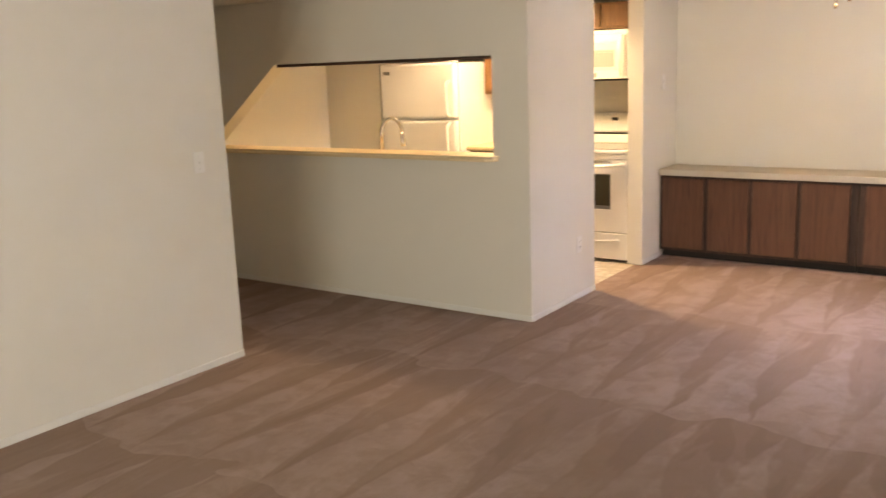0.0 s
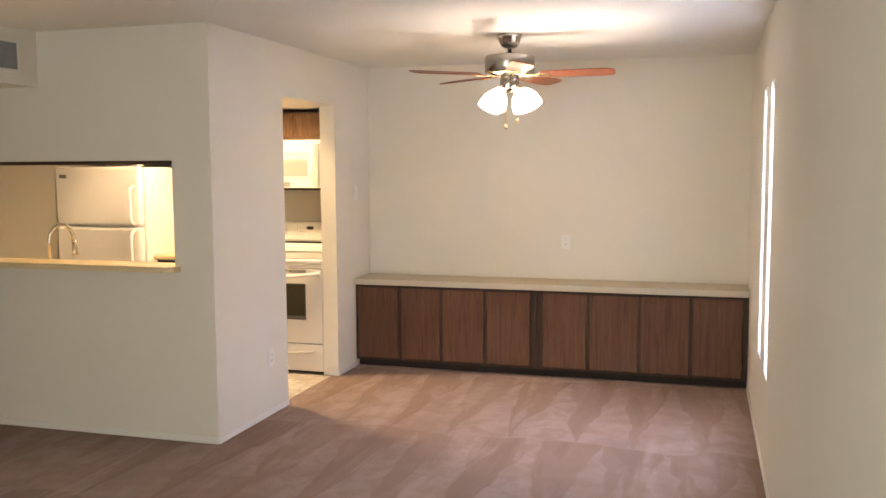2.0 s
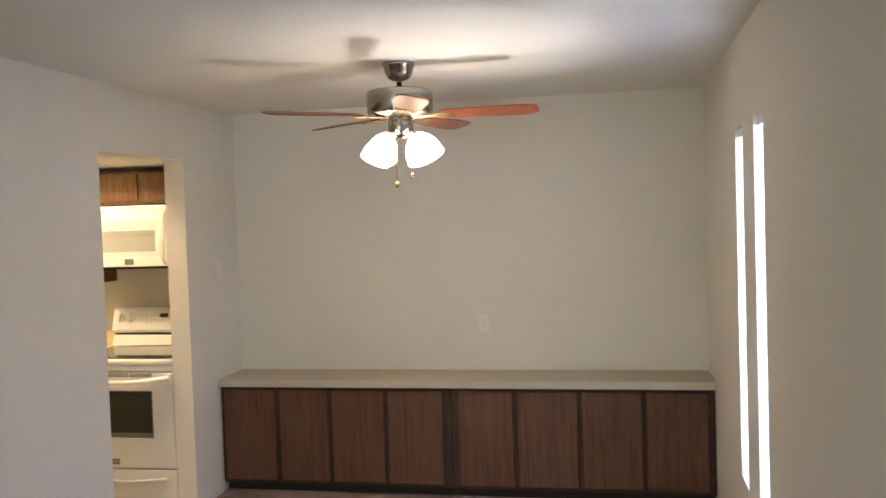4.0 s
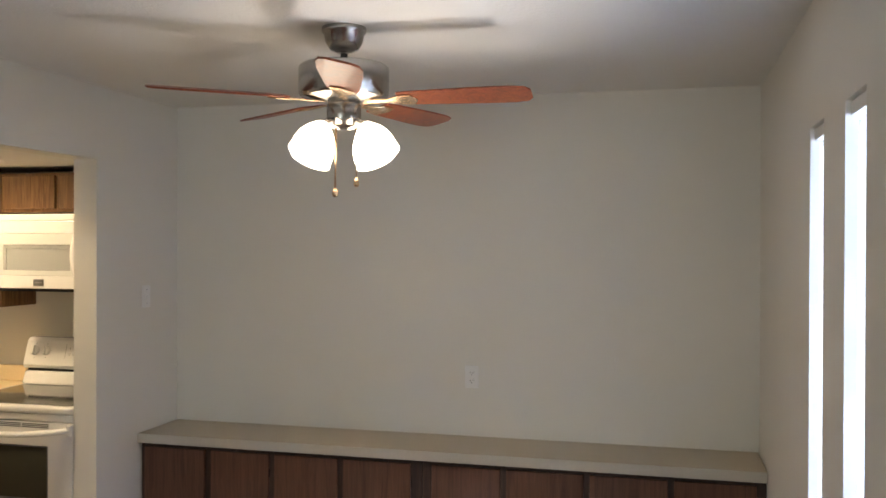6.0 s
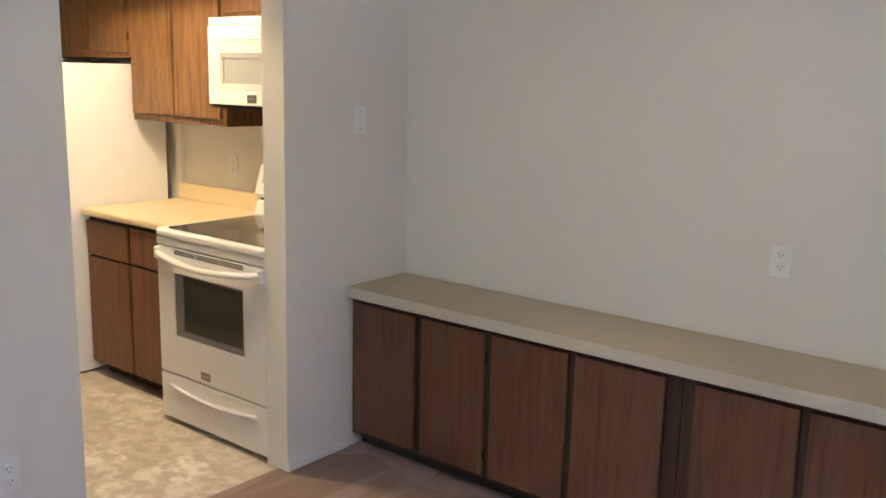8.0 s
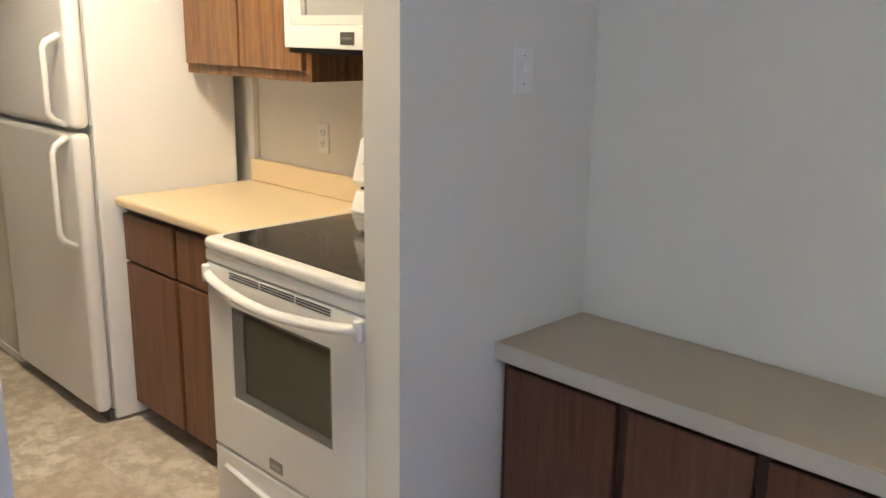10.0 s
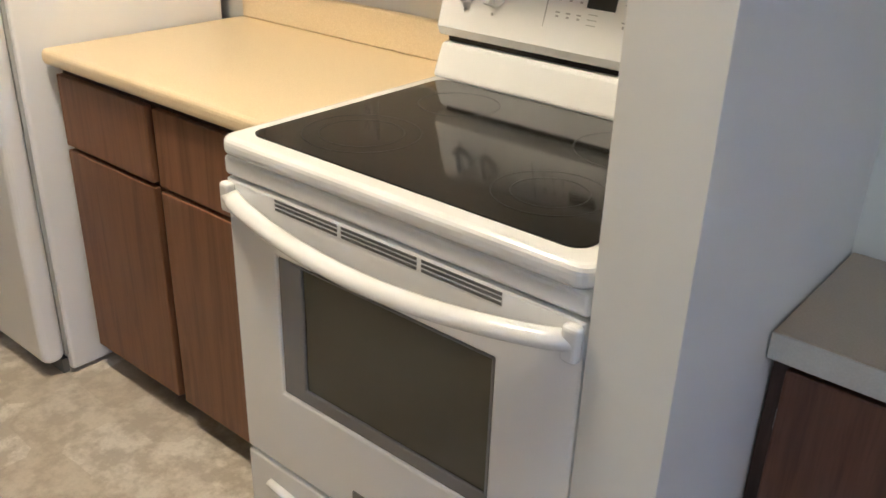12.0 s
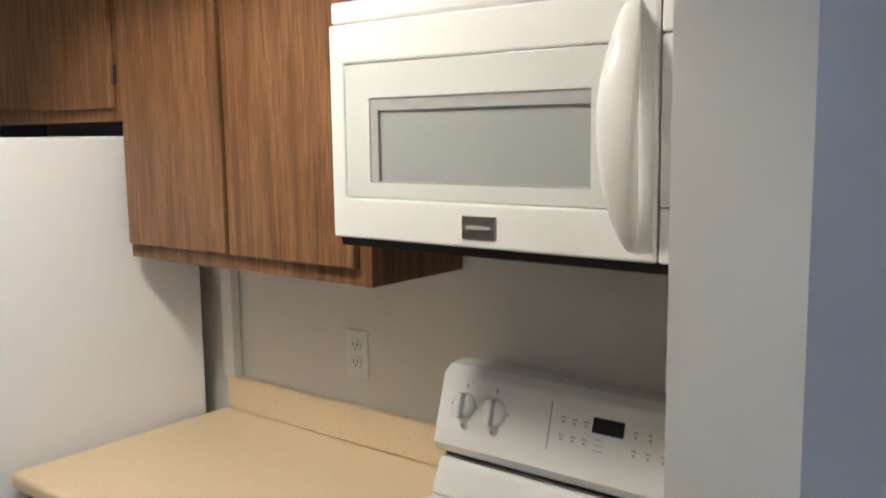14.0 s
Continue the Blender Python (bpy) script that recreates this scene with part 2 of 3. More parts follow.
def add_lathe(bm, profile, m=None, n=28):
    """Turns (radius, height) pairs about z."""
    m = m or Matrix.Identity(4)
    rings = []
    for r, z in profile:
        rings.append([bm.verts.new(m @ Vector((r * math.cos(2 * math.pi * k / n), r * math.sin(2 * math.pi * k / n), z))) for k in range(n)])
    for a, b in zip(rings, rings[1:]):
        for k in range(n):
            bm.faces.new((a[k], a[(k + 1) % n], b[(k + 1) % n], b[k]))
    if profile[0][0] > 1e-4:
        bm.faces.new(rings[0])
    if profile[-1][0] > 1e-4:
        bm.faces.new(list(reversed(rings[-1])))


def add_tube(bm, pts, radius, n=10, flat=1.0):
    pts = [Vector(p) for p in pts]
    ref = (pts[len(pts) // 2] - pts[0]).cross(pts[-1] - pts[0])     # normal of the bend
    if ref.length < 1e-6:
        run = pts[-1] - pts[0]
        ref = run.cross(Vector((0, 0, 1)) if abs(run.normalized().z) < 0.9 else Vector((0, 1, 0)))
    ref.normalize()
    rings = []
    for i, p in enumerate(pts):
        d = (pts[min(i + 1, len(pts) - 1)] - pts[max(i - 1, 0)]).normalized()
        side = (ref - ref.dot(d) * d).normalized()
        up = side.cross(d).normalized()
        rad = radius[i] if isinstance(radius, (list, tuple)) else radius
        rings.append([bm.verts.new(p + rad * (math.cos(2 * math.pi * k / n) * side + flat * math.sin(2 * math.pi * k / n) * up)) for k in range(n)])
    for a, b in zip(rings, rings[1:]):
        for k in range(n):
            bm.faces.new((a[k], a[(k + 1) % n], b[(k + 1) % n], b[k]))
    bm.faces.new(rings[0])
    bm.faces.new(list(reversed(rings[-1])))


def thing(name, base, label, category, group="", kind=""):
    ob = new(name)
    ob.location = base
    ob.empty_display_size = 0.1
    return tagged(ob, label, category, group, kind)


def part(parent, name, mat, build, bevel=0.0, smooth=False, label="", seg=2, off=None):
    """A mesh part; build(bm) draws it in world metres, and it is stored about its thing's base."""
    bm = bmesh.new()
    build(bm)
    base = Vector(off) if off else (parent.location.copy() if parent else Vector((0, 0, 0)))
    if parent and parent.parent and not off:
        base = base + parent.parent.location
    bmesh.ops.translate(bm, verts=bm.verts, vec=-base)
    ob = new(name, bpy.data.meshes.new(name))
    if parent:
        ob.parent = parent
    finish(bm, ob, mat, bevel, smooth, seg)
    return tagged(ob, label) if label else ob


def boxes(*bs):
    def go(bm):
        for lo, hi in bs:
            add_box(bm, lo, hi)
    return go


def structure(name, mat, build, label, category, bevel=0.0, smooth=False):
    bm = bmesh.new()
    build(bm)
    ob = new(name, bpy.data.meshes.new(name))
    finish(bm, ob, mat, bevel, smooth)
    return tagged(ob, label, category, kind="structure")


def add_wall(bm, axis, d0, d1, u0, u1, z0, z1, holes=()):
    """A wall between d0 and d1 along the axis (0: x, 1: y), from u0 to u1 along the other, with rectangular holes (u0, u1, z0, z1)."""
    us = sorted({u0, u1, *[h[0] for h in holes], *[h[1] for h in holes]})
    zs = sorted({z0, z1, *[h[2] for h in holes], *[h[3] for h in holes]})

    def solid(i, j):
        if not (0 <= i < len(us) - 1 and 0 <= j < len(zs) - 1):
            return False
        u, z = (us[i] + us[i + 1]) / 2, (zs[j] + zs[j + 1]) / 2
        return not any(h[0] < u < h[1] and h[2] < z < h[3] for h in holes)

    def p(d, u, z):
        return (d, u, z) if axis == 0 else (u, d, z)

    def quad(*c):
        bm.faces.new([bm.verts.new(q) for q in c])
    for i in range(len(us) - 1):
        for j in range(len(zs) - 1):
            if not solid(i, j):
                continue
            a, b, c, e = us[i], us[i + 1], zs[j], zs[j + 1]
            for d in (d0, d1):
                quad(p(d, a, c), p(d, b, c), p(d, b, e), p(d, a, e))
            if not solid(i - 1, j):
                quad(p(d0, a, c), p(d1, a, c), p(d1, a, e), p(d0, a, e))
            if not solid(i + 1, j):
                quad(p(d0, b, c), p(d1, b, c), p(d1, b, e), p(d0, b, e))
            if not solid(i, j - 1):
                quad(p(d0, a, c), p(d1, a, c), p(d1, b, c), p(d0, b, c))
            if not solid(i, j + 1):
                quad(p(d0, a, e), p(d1, a, e), p(d1, b, e), p(d0, b, e))
    bmesh.ops.remove_doubles(bm, verts=bm.verts, dist=1e-5)


# ---- the plan ----
XR = 3.08                      # window wall
YP = -2.525                    # wall with the pass-through
OP0, OP1, OPH = -1.600, -0.722, 2.122   # kitchen doorway
XL, YL = -1.17, -3.92          # end of the near wall beside the hall
XE, YS = -3.3, -9.0            # hall end, wall behind
WINS = ((-1.70, -1.46), (-2.25, -2.01))
WZ0, WZ1 = 0.515, 2.085

structure("wall_north", M_WALL, lambda bm: add_wall(bm, 1, 0.0, 0.12, XE - 0.12, XR + 0.12, 0, CEIL + 0.1), "off-white painted plaster wall behind the low cabinets", "wall")
structure("wall_east", M_WALL, lambda bm: add_wall(bm, 0, XR, XR + 0.12, YS, 0, 0, CEIL + 0.1, [(a, b, WZ0, WZ1) for a, b in WINS]),
          "off-white painted wall with two tall slot windows", "wall")
structure("wall_kitchen", M_WALL, lambda bm: add_wall(bm, 0, -0.126, 0.0, YP, 0, 0, CEIL, [(OP0, OP1, 0, OPH)]),
          "off-white painted wall with a doorless kitchen doorway", "wall")


def pass_wall(bm):
    add_wall(bm, 1, YP, YP + 0.14, XE, -0.126, 0, CEIL, [(-2.92, -0.26, 1.05, 1.69)])
    add_prism(bm, [(-2.92, 1.69), (-2.15, 1.69), (-2.92, 1.10)], 1, YP, YP + 0.14)


structure("wall_pass_through", M_WALL, pass_wall, "off-white painted wall with a pass-through to the kitchen", "wall")
structure("wall_west", M_WALL, lambda bm: add_wall(bm, 0, XL - 0.12, XL, YS, YL, 0, CEIL), "off-white painted wall ending at the hall", "wall")
structure("wall_hall", M_WALL, lambda bm: add_wall(bm, 1, YL - 0.12, YL, XE, XL - 0.12, 0, CEIL), "off-white painted wall along the hall", "wall")
structure("wall_far_west", M_WALL, lambda bm: add_wall(bm, 0, XE - 0.12, XE, YL - 0.12, 0, 0, CEIL), "off-white painted wall closing hall and kitchen", "wall")
structure("wall_pantry", M_WALL, boxes(((XE, -0.70, 0), (-2.63, 0, LOW))), "painted wall block beside the refrigerator", "wall")
# unseen closing wall; its opening is assumed, to let daylight in from behind
structure("wall_south", M_WALL, lambda bm: add_wall(bm, 1, YS - 0.12, YS, XL - 0.12, XR + 0.12, 0, CEIL, [(0.2, 2.2, 0, 2.1)]), "unseen off-white painted wall with an assumed opening for rear daylight", "wall")
structure("ceiling", M_CEIL, boxes(((XE - 0.12, YL - 0.12, CEIL), (XR, 0, CEIL + 0.1)), ((XL - 0.12, YS - 0.12, CEIL), (XR, YL - 0.12, CEIL + 0.1))), "white textured plaster ceiling", "ceiling")
KX, KY, KH = -1.04, -1.08, 0.45      # recessed light well: centre and half width
structure("ceiling_kitchen", M_CEIL, boxes(((XE, YP + 0.14, LOW), (KX - KH, 0, CEIL)), ((KX + KH, YP + 0.14, LOW), (-0.126, 0, CEIL)),
                                           ((KX - KH, YP + 0.14, LOW), (KX + KH, KY - KH, CEIL)), ((KX - KH, KY + KH, LOW), (KX + KH, 0, CEIL))), "dropped plaster ceiling over the kitchen", "ceiling")
structure("soffit", M_WALL, boxes(((XE, YL, LOW + 0.01), (XL - 0.01, YP, CEIL))), "off-white dropped soffit over the hall", "soffit")
structure("floor_carpet", M_CARPET, lambda bm: (add_box(bm, (-0.06, YP, -0.05), (XR, 0, 0)), add_box(bm, (XE, YL, -0.05), (XR, YP, 0)), add_box(bm, (XL, YS, -0.05), (XR, YL, 0))),
          "pinkish beige cut-pile carpet with vacuum marks", "carpet")
structure("floor_vinyl", M_VINYL, boxes(((XE, YP, -0.05), (-0.06, 0, -0.006))), "mottled beige stone-look vinyl kitchen floor", "floor")
structure("ground", M_GROUND, boxes(((-300, -300, -0.4), (300, 300, -0.2))), "sunlit pale concrete ground outside", "ground")


def baseboards(bm):
    h, d = 0.040, 0.008
    add_box(bm, (0, YP, 0), (d, OP0, h))
    add_box(bm, (0, OP1, 0), (d, -0.372, h))
    add_box(bm, (XE, YP - d, 0), (0, YP, h))
    add_box(bm, (XL, YS, 0), (XL + d, YL, h))
    add_box(bm, (XE, YL, 0), (XL, YL + d, h))
    add_box(bm, (XR - d, YS, 0), (XR, -0.372, h))
    add_box(bm, (XE, -0.70 - d, 0), (-2.66, -0.70, h))


structure("baseboard", M_TRIM, baseboards, "thin white painted baseboard", "baseboard", 0.003)

# slot windows
for i, (a, b) in enumerate(WINS):
    w = thing("window_%d" % (i + 1), (XR + 0.08, (a + b) / 2, WZ0), "tall narrow slot window with a pale metal frame", "window", "slot windows", "structure")
    f = 0.022
    part(w, "frame", M_ALU, boxes(((XR + 0.066, a, WZ0), (XR + 0.092, a + f, WZ1)), ((XR + 0.066, b - f, WZ0), (XR + 0.092, b, WZ1)),
                                  ((XR + 0.066, a + f, WZ0), (XR + 0.092, b - f, WZ0 + f)), ((XR + 0.066, a + f, WZ1 - f), (XR + 0.092, b - f, WZ1))), 0.002)
    g = part(w, "pane", M_GLASS, boxes(((XR + 0.076, a + f, WZ0 + f), (XR + 0.080, b - f, WZ1 - f))))
    g.visible_shadow = False
    structure("backdrop_%d" % (i + 1), M_SKYGLOW, boxes(((XR + 0.100, a + 0.001, WZ0 + 0.001), (XR + 0.104, b - 0.001, WZ1 - 0.001))), "overexposed pale daylight beyond the window pane", "backdrop")

# vertical blinds hanging in the two recesses
blind_slat = None
for a, b in WINS:
    vb = thing("vertical_blind", (XR + 0.03, (a + b) / 2, WZ1), "closed white vinyl vertical blind in a slot window", "window blind", "vertical blinds")
    part(vb, "headrail", M_TRIM, boxes(((XR + 0.012, a + 0.004, WZ1 - 0.040), (XR + 0.046, b - 0.004, WZ1 - 0.004))), 0.003)
    for k in range(3):
        if blind_slat is None:
            sl = part(vb, "slat", M_BLIND, lambda bm: add_prism(bm, [(-0.003, -0.043), (0.0015, -0.02), (0.0025, 0.0), (0.0015, 0.02), (-0.003, 0.043),
                                                                    (-0.0045, 0.043), (0.0, 0.02), (0.001, 0.0), (0.0, -0.02), (-0.0045, -0.043)], 2, WZ0 + 0.012 - WZ1, -0.060), off=(0, 0, 0))
            blind_slat = sl.data
        else:
            sl = new("slat", blind_slat)
            sl.parent = vb
        sl.matrix_basis = pose(0, (k - 1) * 0.076, 0, 0, 0, -16)

# ---- hall: air grille ----
gr = thing("air_grille", (XL - 0.01, -3.06, 2.212), "grey slatted return-air grille in the hall soffit", "air vent")
GY0, GY1, GZ0, GZ1 = -3.50, -2.68, 2.212, 2.402
part(gr, "frame", M_TRIM, boxes(((XL - 0.010, GY0, GZ0), (XL + 0.004, GY1, GZ0 + 0.018)), ((XL - 0.010, GY0, GZ1 - 0.018), (XL + 0.004, GY1, GZ1)),
                                ((XL - 0.010, GY0, GZ0 + 0.018), (XL + 0.004, GY0 + 0.018, GZ1 - 0.018)), ((XL - 0.010, GY1 - 0.018, GZ0 + 0.018), (XL + 0.004, GY1, GZ1 - 0.018))), 0.002)
part(gr, "back", M_BLACK, boxes(((XL - 0.0098, GY0 + 0.018, GZ0 + 0.018), (XL - 0.008, GY1 - 0.018, GZ1 - 0.018))))
slat_mesh = None
for k in range(36):
    y = GY0 + 0.03 + k * (GY1 - GY0 - 0.06) / 35
    if slat_mesh is None:
        s = part(gr, "slat", M_VENT, lambda bm: add_prism(bm, [(-0.007, -0.006), (0.002, 0.003), (0.002, 0.006), (-0.007, -0.003)], 2, -0.08, 0.08), off=(0, 0, 0))
        slat_mesh = s.data
    else:
        s = new("slat", slat_mesh)
        s.parent = gr
    s.location = Vector((XL, y, (GZ0 + GZ1) / 2)) - gr.location


# ---- wall plates ----
def outlet(name, m, label, duplex=True):
    """A plate in its own xz plane, facing -y."""
    o = new(name)
    part(o, "plate", M_PLASTIC, boxes(((-0.036, -0.006, -0.058), (0.036, 0, 0.058))), 0.003, off=(0, 0, 0))
    if duplex:
        for s in (-0.021, 0.021):
            part(o, "socket", M_PLASTIC, lambda bm: add_lathe(bm, [(0.0165, 0), (0.0165, 0.0025), (0.015, 0.0035)], pose(0, -0.006, s, 90), 20), off=(0, 0, 0))
            for sx, sz, hw, h in ((-0.0065, s - 0.001, 0.001, 0.008), (0.0065, s - 0.001, 0.001, 0.008), (0.0, s - 0.010, 0.002, 0.004)):
                part(o, "slot", M_BLACK, boxes(((sx - hw, -0.0105, sz), (sx + hw, -0.0093, sz + h))), off=(0, 0, 0))
    else:
        part(o, "toggle", M_PLASTIC, lambda bm: add_prism(bm, [(-0.006, -0.010), (-0.006, 0.010), (-0.017, 0.009), (-0.018, 0.004)], 0, -0.005, 0.005), 0.001, off=(0, 0, 0))
        for sz in (-0.037, 0.033):
            part(o, "screw", M_BADGE, boxes(((-0.002, -0.0075, sz), (0.002, -0.006, sz + 0.004))), off=(0, 0, 0))
    o.matrix_world = m
    return tagged(o, label, "outlet" if duplex else "light switch")


outlet("wall_outlet", pose(1.686, 0, 1.04), "white duplex outlet on the dining wall")
outlet("wall_outlet", pose(-1.235, 0, 1.13), "white duplex outlet above the kitchen counter")
outlet("wall_outlet", pose(0, -1.850, 0.385, 0, 0, 90), "white duplex outlet low on the kitchen wall")
outlet("light_switch", pose(0, -0.308, 1.44, 0, 0, 90), "white toggle light switch above the low cabinets", False)
outlet("light_switch", pose(XL, -4.12, 1.17, 0, 0, 90), "white toggle light switch at the end of the wall", False)


# ---- dining: low cabinets under one long top ----
def low_cabinet(x0, x1, doors):
    y = -0.345
    c = thing("low_cabinet", ((x0 + x1) / 2, -0.18, 0), "dark brown oak low cabinet with four flat doors", "cabinet", "low cabinets along the wall")
    part(c, "body", M_DARKWOOD, boxes(((x0, y, 0.062), (x1, -0.002, 0.686))), 0.002)
    part(c, "plinth", M_TOESHADE, boxes(((x0 + 0.002, -0.285, 0), (x1 - 0.002, -0.01, 0.061))))
    for a, b in doors:
        d = part(c, "door", M_WALNUT, boxes(((a, y - 0.020, 0.085), (b, y - 0.001, 0.668))), 0.004)
        hx = b - 0.004 if (doors.index((a, b)) % 2) else a - 0.002
        for hz in (0.15, 0.55):
            part(d, "hinge", M_NICKEL, boxes(((hx, y - 0.012, hz), (hx + 0.006, y - 0.002, hz + 0.04))), off=c.location)
    return c


low_cabinet(0.003, 1.518, [(0.030, 0.372), (0.408, 0.725), (0.757, 1.090), (1.120, 1.463)])
low_cabinet(1.520, 3.077, [(1.568, 1.900), (1.928, 2.285), (2.313, 2.658), (2.686, 3.035)])
bt = thing("buffet_top", (1.54, -0.19, 0.687), "long beige speckled laminate top on the low cabinets", "countertop")
part(bt, "slab", M_BTOP, boxes(((0.003, -0.382, 0.688), (3.077, -0.002, 0.737))), 0.004)
part(bt, "front_edge", M_BEDGE, boxes(((0.003, -0.3865, 0.689), (3.077, -0.3825, 0.736))), 0.0015, label="paler laminate edge band")


# ---- dining: ceiling fan with four glass shades ----
FX, FY = 1.545, -1.500
fan = thing("ceiling_fan", (FX, FY, CEIL), "brushed nickel ceiling fan with cherry blades and lit glass shades", "ceiling fan")
P = pose(FX, FY, 0)
part(fan, "canopy", M_NICKEL, lambda bm: add_lathe(bm, [(0.078, CEIL), (0.078, CEIL - 0.016), (0.070, CEIL - 0.022), (0.066, CEIL - 0.050), (0.050, CEIL - 0.076), (0.026, CEIL - 0.086), (0.0, CEIL - 0.087)], P, 36), smooth=True)
part(fan, "downrod", M_NICKEL, lambda bm: add_lathe(bm, [(0.013, CEIL - 0.09), (0.013, 2.366), (0.026, 2.364), (0.030, 2.346)], P, 20), smooth=True)
part(fan, "motor", M_NICKEL, lambda bm: add_lathe(bm, [(0.0, 2.348), (0.10, 2.347), (0.150, 2.342), (0.158, 2.334), (0.158, 2.242), (0.150, 2.230), (0.10, 2.220), (0.07, 2.212), (0.0, 2.212)], P, 44), 0.002, True)
part(fan, "switch_housing", M_NICKEL, lambda bm: add_lathe(bm, [(0.055, 2.212), (0.060, 2.204), (0.060, 2.149), (0.052, 2.132), (0.03, 2.119), (0.0, 2.114)], P, 32), smooth=True)


def blade(bm, m):
    out = [(0.20, 0.050), (0.26, 0.058), (0.50, 0.070), (0.60, 0.070), (0.645, 0.060), (0.662, 0.035)]
    out = out + [(r, -w) for r, w in reversed(out)]
    a = [bm.verts.new(m @ Vector((r, w, 0.0))) for r, w in out]
    b = [bm.verts.new(m @ Vector((r, w, 0.007))) for r, w in out]
    bm.faces.new(a)
    bm.faces.new(list(reversed(b)))
    for i in range(len(out)):
        j = (i + 1) % len(out)
        bm.faces.new((a[i], b[i], b[j], a[j]))


for k in range(5):
    m = pose(FX, FY, 2.220, 0, 0, -71 + 72 * k) @ pose(0, 0, 0, -12)
    bl = part(fan, "blade", M_BLADE, lambda bm: blade(bm, m), 0.002)

    def arm(bm):
        add_prism(bm, [(0.06, -0.018), (0.16, -0.014), (0.20, -0.038), (0.25, -0.042), (0.27, 0.0), (0.25, 0.042), (0.20, 0.038), (0.16, 0.014), (0.06, 0.018)], 2, -0.007, -0.001)
        bmesh.ops.transform(bm, matrix=m, verts=bm.verts)
    part(bl, "blade_arm", M_BRASS, arm, 0.002, off=fan.location)
for k in range(4):
    a = radians(21.5 + 45 + 90 * k)
    d = Vector((math.cos(a), math.sin(a), 0))
    part(fan, "lamp_arm", M_NICKEL, lambda bm: add_tube(bm, [Vector((FX, FY, 2.139)) + d * r + Vector((0, 0, z)) for r, z in ((0.03, 0), (0.07, 0.004), (0.095, -0.008), (0.105, -0.022))], 0.011, 10), smooth=True)
    m = Matrix.Translation(Vector((FX, FY, 2.126)) + d * 0.100) @ Matrix.Rotation(radians(32), 4, Vector((0, 0, 1)).cross(-d))
    part(fan, "shade", M_SHADE, lambda bm: add_lathe(bm, [(0.024, 0.0), (0.033, -0.010), (0.051, -0.032), (0.065, -0.060), (0.071, -0.088), (0.072, -0.110), (0.075, -0.126), (0.070, -0.126), (0.060, -0.09), (0.03, -0.03), (0.0, -0.025)], m, 30),
         smooth=True, label="lit frosted white glass shade")
for k in range(4):
    a = radians(21.5 + 45 + 90 * k)
    d = Vector((math.cos(a), math.sin(a), 0))
    m = Matrix.Translation(Vector((FX, FY, 2.126)) + d * 0.100) @ Matrix.Rotation(radians(32), 4, Vector((0, 0, 1)).cross(-d))
    part(fan, "bulb", M_BULB, lambda bm: add_lathe(bm, [(0.0, -0.112), (0.018, -0.107), (0.028, -0.090), (0.026, -0.075), (0.013, -0.055), (0.012, -0.032)], m, 16), smooth=True)
part(fan, "pull_chain", M_BRASS, lambda bm: (add_tube(bm, [(FX - 0.01, FY - 0.05, 2.12), (FX - 0.012, FY - 0.052, 1.905)], 0.0038, 8),
                                             add_lathe(bm, [(0.004, 1.91), (0.010, 1.902), (0.012, 1.892), (0.007, 1.880), (0.0, 1.879)], pose(FX - 0.012, FY - 0.052, 0), 14)), smooth=True)
part(fan, "pull_chain", M_BRASS, lambda bm: (add_tube(bm, [(FX + 0.055, FY - 0.03, 2.12), (FX + 0.058, FY - 0.03, 1.945)], 0.0022, 8),
                                             add_lathe(bm, [(0.003, 1.95), (0.007, 1.94), (0.010, 1.925), (0.007, 1.916), (0.0, 1.915)], pose(FX + 0.058, FY - 0.03, 0), 14)), smooth=True)


# ---- kitchen ----
def cabinet(name, x0, x1, z0, z1, front, doors, mat, label, frame_mat, group, plinth=0.0):
    c = thing(name, ((x0 + x1) / 2, front / 2, 0 if plinth else z0), label, "cabinet", group)
    part(c, "body", frame_mat, boxes(((x0, front, z0), (x1, -0.002, z1))), 0.002)
    if plinth:
        part(c, "plinth", M_DARKWOOD, boxes(((x0 + 0.002, front + 0.07, -0.004), (x1 - 0.002, -0.01, z0 - 0.001))))
    for kind, a, b, p, q in doors:
        part(c, kind, mat, boxes(((a, front - 0.019, p), (b, front - 0.001, q))), 0.003)
    return c


GU = "upper kitchen cabinets"
cabinet("upper_cabinet", -1.718, -0.915, 1.362, 2.10, -0.285, [("door", -1.698, -1.330, 1.398, 2.085), ("door", -1.316, -0.945, 1.398, 2.085)], M_OAK,
        "medium brown oak upper cabinet with two flat doors", M_OAK, GU)
over = cabinet("upper_cabinet", -2.615, -1.721, 1.690, 2.10, -0.285, [("door", -2.585, -2.112, 1.730, 2.085), ("door", -2.106, -1.748, 1.722, 2.085)], M_OAK,
        "medium brown oak cabinet above the refrigerator", M_OAK, GU)
for hz in (1.78, 1.98):
    part(over, "hinge", M_NICKEL, boxes(((-1.746, -0.297, hz), (-1.739, -0.2855, hz + 0.045))), 0.001)
    part(over, "hinge", M_NICKEL, boxes(((-2.594, -0.297, hz), (-2.587, -0.2855, hz + 0.045))), 0.001)
cabinet("upper_cabinet", -0.912, -0.128, 1.885, 2.10, -0.285, [("door", -0.895, -0.560, 1.905, 2.085), ("door", -0.530, -0.165, 1.905, 2.085)], M_OAK,
        "small brown oak cabinet above the microwave", M_OAK, GU)
